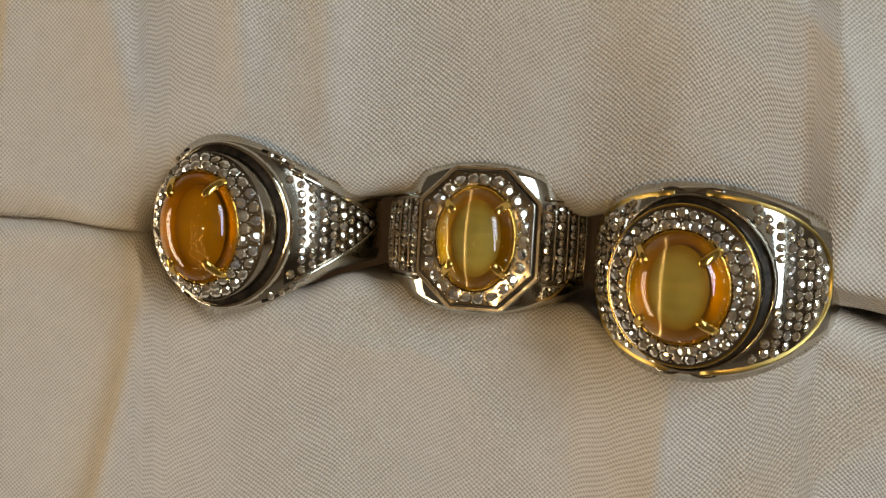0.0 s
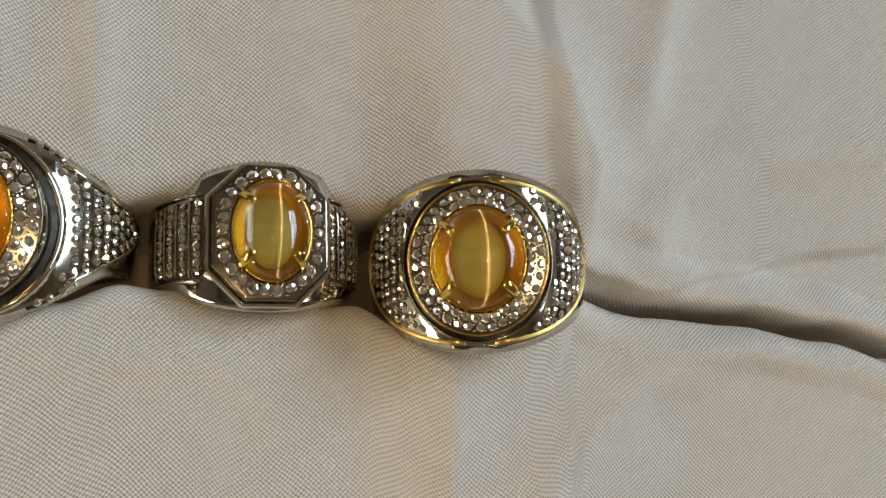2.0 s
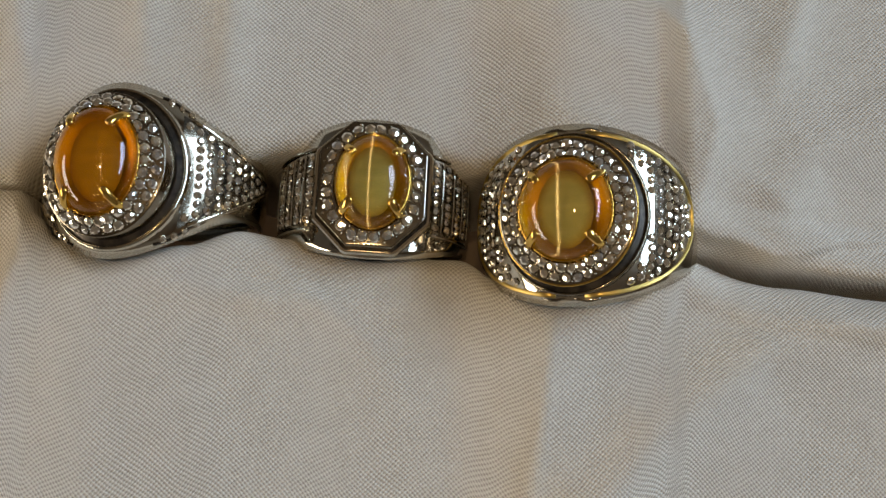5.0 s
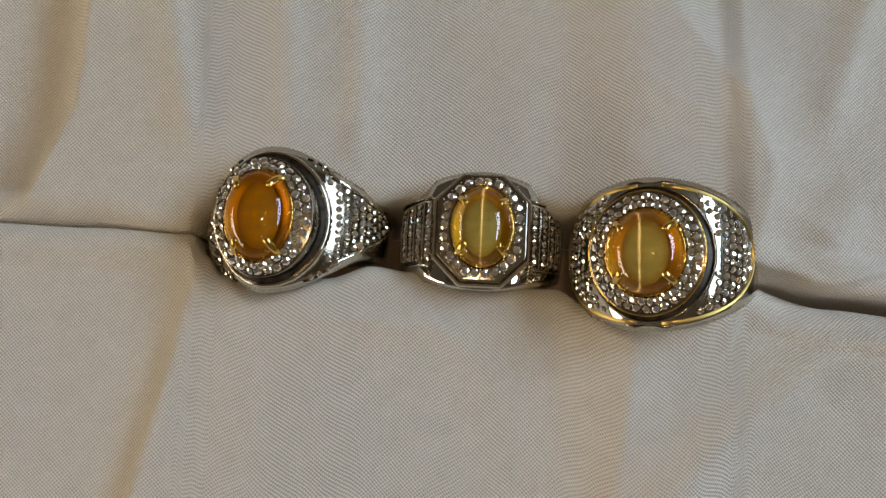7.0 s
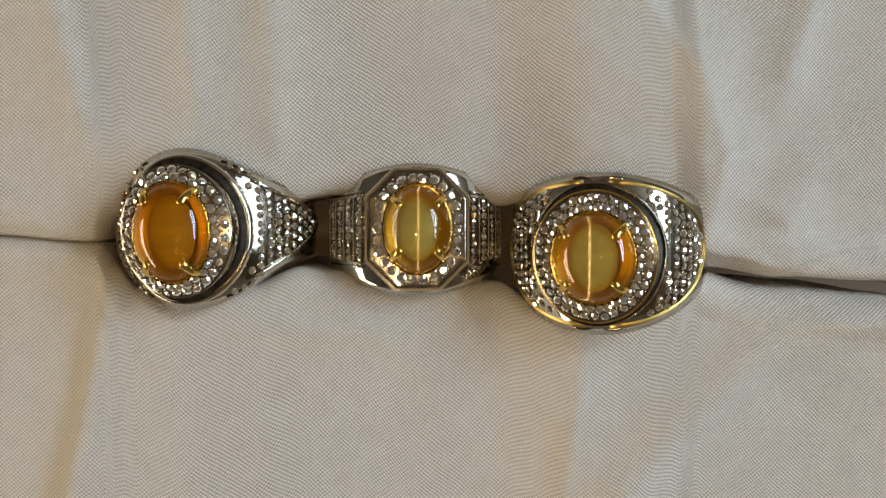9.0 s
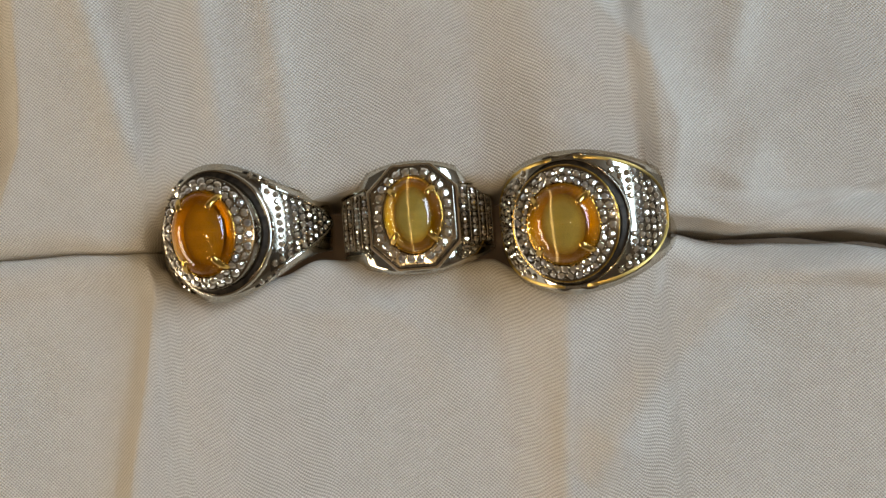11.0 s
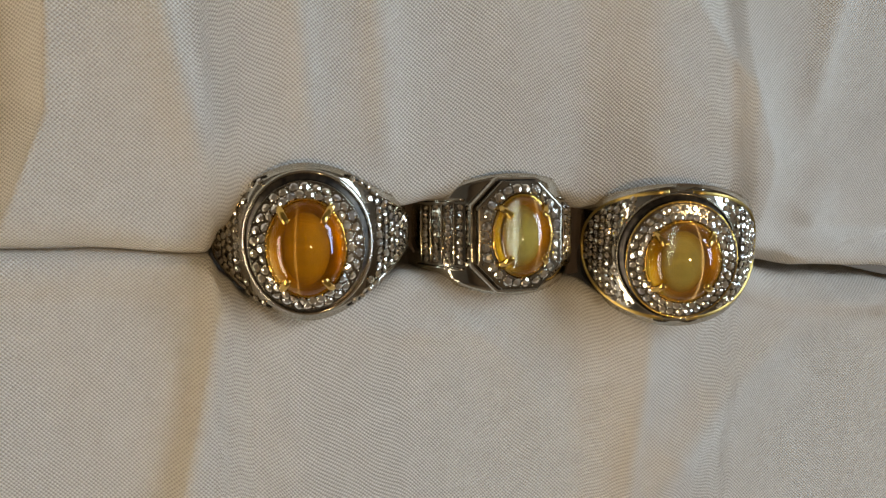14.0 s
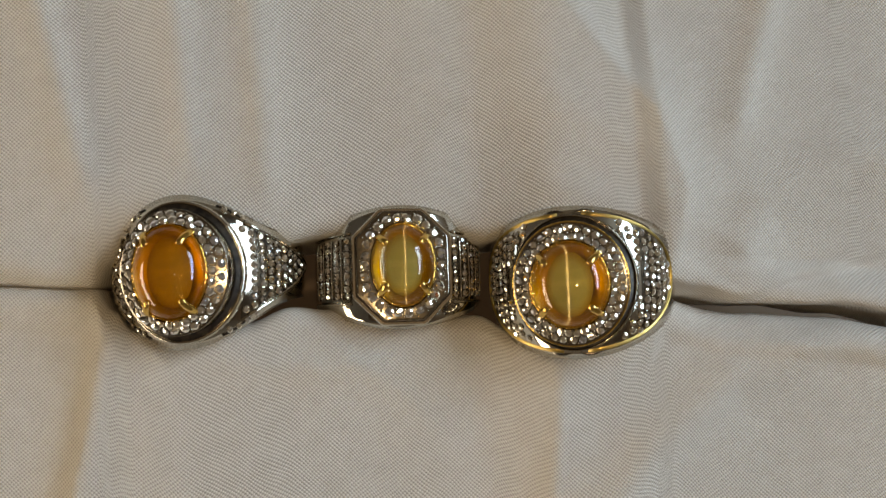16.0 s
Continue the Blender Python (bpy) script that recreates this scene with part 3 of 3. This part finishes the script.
# silver ring with an eight-sided frame and ribbed shoulders
def octagon_ring(m):
    rng = random.Random(23)
    ring = ring_at(m, "silver octagonal halo ring with honey cat's-eye stone")
    body = Shank(11.5, 1.7, 8.0, 4.6, 1.5, 0.8)
    part("shank", body.mesh(SILVER), ring, "polished silver band with straight flat sides")
    mount_stone(ring, 3.82, 5.1, 2.9, HONEY, CORE_HONEY, (42, 138, 222, 318), "honey yellow oval cat's-eye cabochon")
    halo(ring, "octagon", (4.15, 5.45), (5.85, 7.0), -0.05, -0.75, 26, 1.36, rng, 1.3)
    rows = [("octagon", 6.1, 7.2, -2.0), ("octagon", 6.35, 7.45, -2.0), ("octagon", 6.5, 7.6, -2.3), ("octagon", 6.5, 7.6, -4.2)]
    part("octagon_frame", shells("octagon_frame", rows, SILVER, 112, smooth=False), ring, "polished eight-sided silver frame")
    # dark sheet: the gap inside the frame gets its shade by colour
    part("groove_shade", shells("groove_shade", [("octagon", 5.7, 6.8, -2.15), ("octagon", 6.2, 7.3, -2.07)], RECESS, 112), ring, "groove round the collar with shade in its colour")
    for side in (-1, 1):
        for row in range(4):
            th = 0.66 + 0.160 * row
            w = 4.0 - 0.08 * row
            strip = part("shoulder_rib", row_plate(body, side, th, w), ring, "straight row of tiny brilliants")
            pave(ring, strip, body, [(side * th, -w + 2 * w * (k + 0.5) / 9) for k in range(9)], 0.92, rng)
            wall = surface_line(body, [(side * (th + 0.075), -w + 2 * w * k / 8) for k in range(9)], 0.16)
            part("row_wall", tube_mesh("row_wall", wall, 0.13, SILVER, sides=6), ring)
        for s in (-1, 1):
            edge = surface_line(body, [(side * (0.62 + 0.07 * k), s * (4.55 - 0.03 * k)) for k in range(11)], 0.15)
            part("shoulder_edge", tube_mesh("shoulder_edge", edge, 0.22, SILVER, sides=6), ring)
    return ring


def row_plate(body, side, th, w):
    verts, faces = [], []
    for i in range(3):
        a = th - 0.065 + 0.065 * i
        for k in range(9):
            y = -w + 2 * w * k / 8
            verts.append(body.point(side * a, y) + body.normal(side * a, y) * 0.05)
    for i in range(2):
        for k in range(8):
            a = i * 9 + k
            f = (a, a + 9, a + 10, a + 1)
            faces.append(f if side > 0 else f[::-1])
    return mesh_of("shoulder_rib", verts, faces, SATIN_SILVER)


# two-tone ring with a broad domed body
def domed_ring(m):
    rng = random.Random(37)
    ring = ring_at(m, "two-tone domed pave ring with honey cat's-eye stone")
    body = Shank(12.4, 2.1, 9.7, 5.0, 1.25, 1.4)
    part("shank", body.mesh(SILVER), ring, "broad polished silver band with gold edges")
    mount_stone(ring, 4.65, 5.15, 3.1, GOLDEN, CORE_HONEY, (42, 138, 222, 318), "honey yellow oval cat's-eye cabochon")
    halo(ring, "oval", (5.0, 5.5), (7.1, 7.65), -0.05, -0.95, 34, 1.10, rng, 2.8, rows=2)
    part("gold_line", tube_mesh("gold_line", [(7.12 * math.cos(a), 7.67 * math.sin(a), -1.0) for a in [2 * math.pi * i / 96 for i in range(96)]], 0.16, GOLD, closed=True, sides=6), ring, "thin yellow gold line round the collar")
    groove(ring, body, "oval", (7.1, 7.65), 0.65, 0.35, SATIN_SILVER)
    for side in (-1, 1):
        field = part("pave_field", crescent_plate(body, side), ring, "crescent field of small brilliants")
        spots = []
        for row in range(11):
            th = 0.36 + 0.090 * row
            half = body.width(th) * 0.92
            n = int(2 * half / 0.98)
            for k in range(n):
                y = -half + 2 * half * (k + (0.5 if row % 2 else 0.15)) / n
                p = body.point(th, y)
                if (p.x / 8.4) ** 2 + (y / 8.9) ** 2 > 1.0 and (th / 1.20) ** 2 + (y / 8.2) ** 2 < 1.0:
                    spots.append((side * th, y))
        pave(ring, field, body, spots, 0.98, rng)
        arc = [math.radians(-84 + 168 * k / 24) for k in range(25)]
        line = surface_line(body, [(side * 1.26 * math.cos(a), 8.55 * math.sin(a)) for a in arc], 0.0)
        part("gold_edge", tube_mesh("gold_edge", line, 0.34, SATIN_GOLD, sides=8, squash=0.25), ring, "yellow gold edge line")
    for s in (-1, 1):
        for k in (-1, 1):
            bump = surface_line(body, [(k * (0.02 + 0.055 * i), s * (8.70 + 0.30 * math.sin(math.pi * i / 5))) for i in range(6)], -0.10)
            part("scallop", tube_mesh("scallop", bump, [0.12, 0.2, 0.25, 0.25, 0.2, 0.12], SATIN_SILVER, sides=8, squash=0.6), ring, "scalloped silver lip")
    return ring


def crescent_plate(body, side):
    verts, faces = [], []
    n, m = 12, 14
    for i in range(n + 1):
        th = 0.75 + 0.57 * i / n
        half = body.width(th) * 0.80
        for k in range(m + 1):
            y = -half + 2 * half * k / m
            verts.append(body.point(side * th, y) + body.normal(side * th, y) * 0.05)
    for i in range(n):
        for k in range(m):
            a = i * (m + 1) + k
            f = (a, a + m + 1, a + m + 2, a + 1)
            faces.append(f if side > 0 else f[::-1])
    return mesh_of("pave_field", verts, faces, SATIN_SILVER)


oval_ring(at_mm(-24.7, -1.5, 23.0, 2.5, -11.5, -0.5))
octagon_ring(at_mm(3.7, -1.9, 19.8, -2.5, 0.5, -1.5))
domed_ring(at_mm(23.6, -5.7, 25.6, 5.0, -19.0, -1.3))
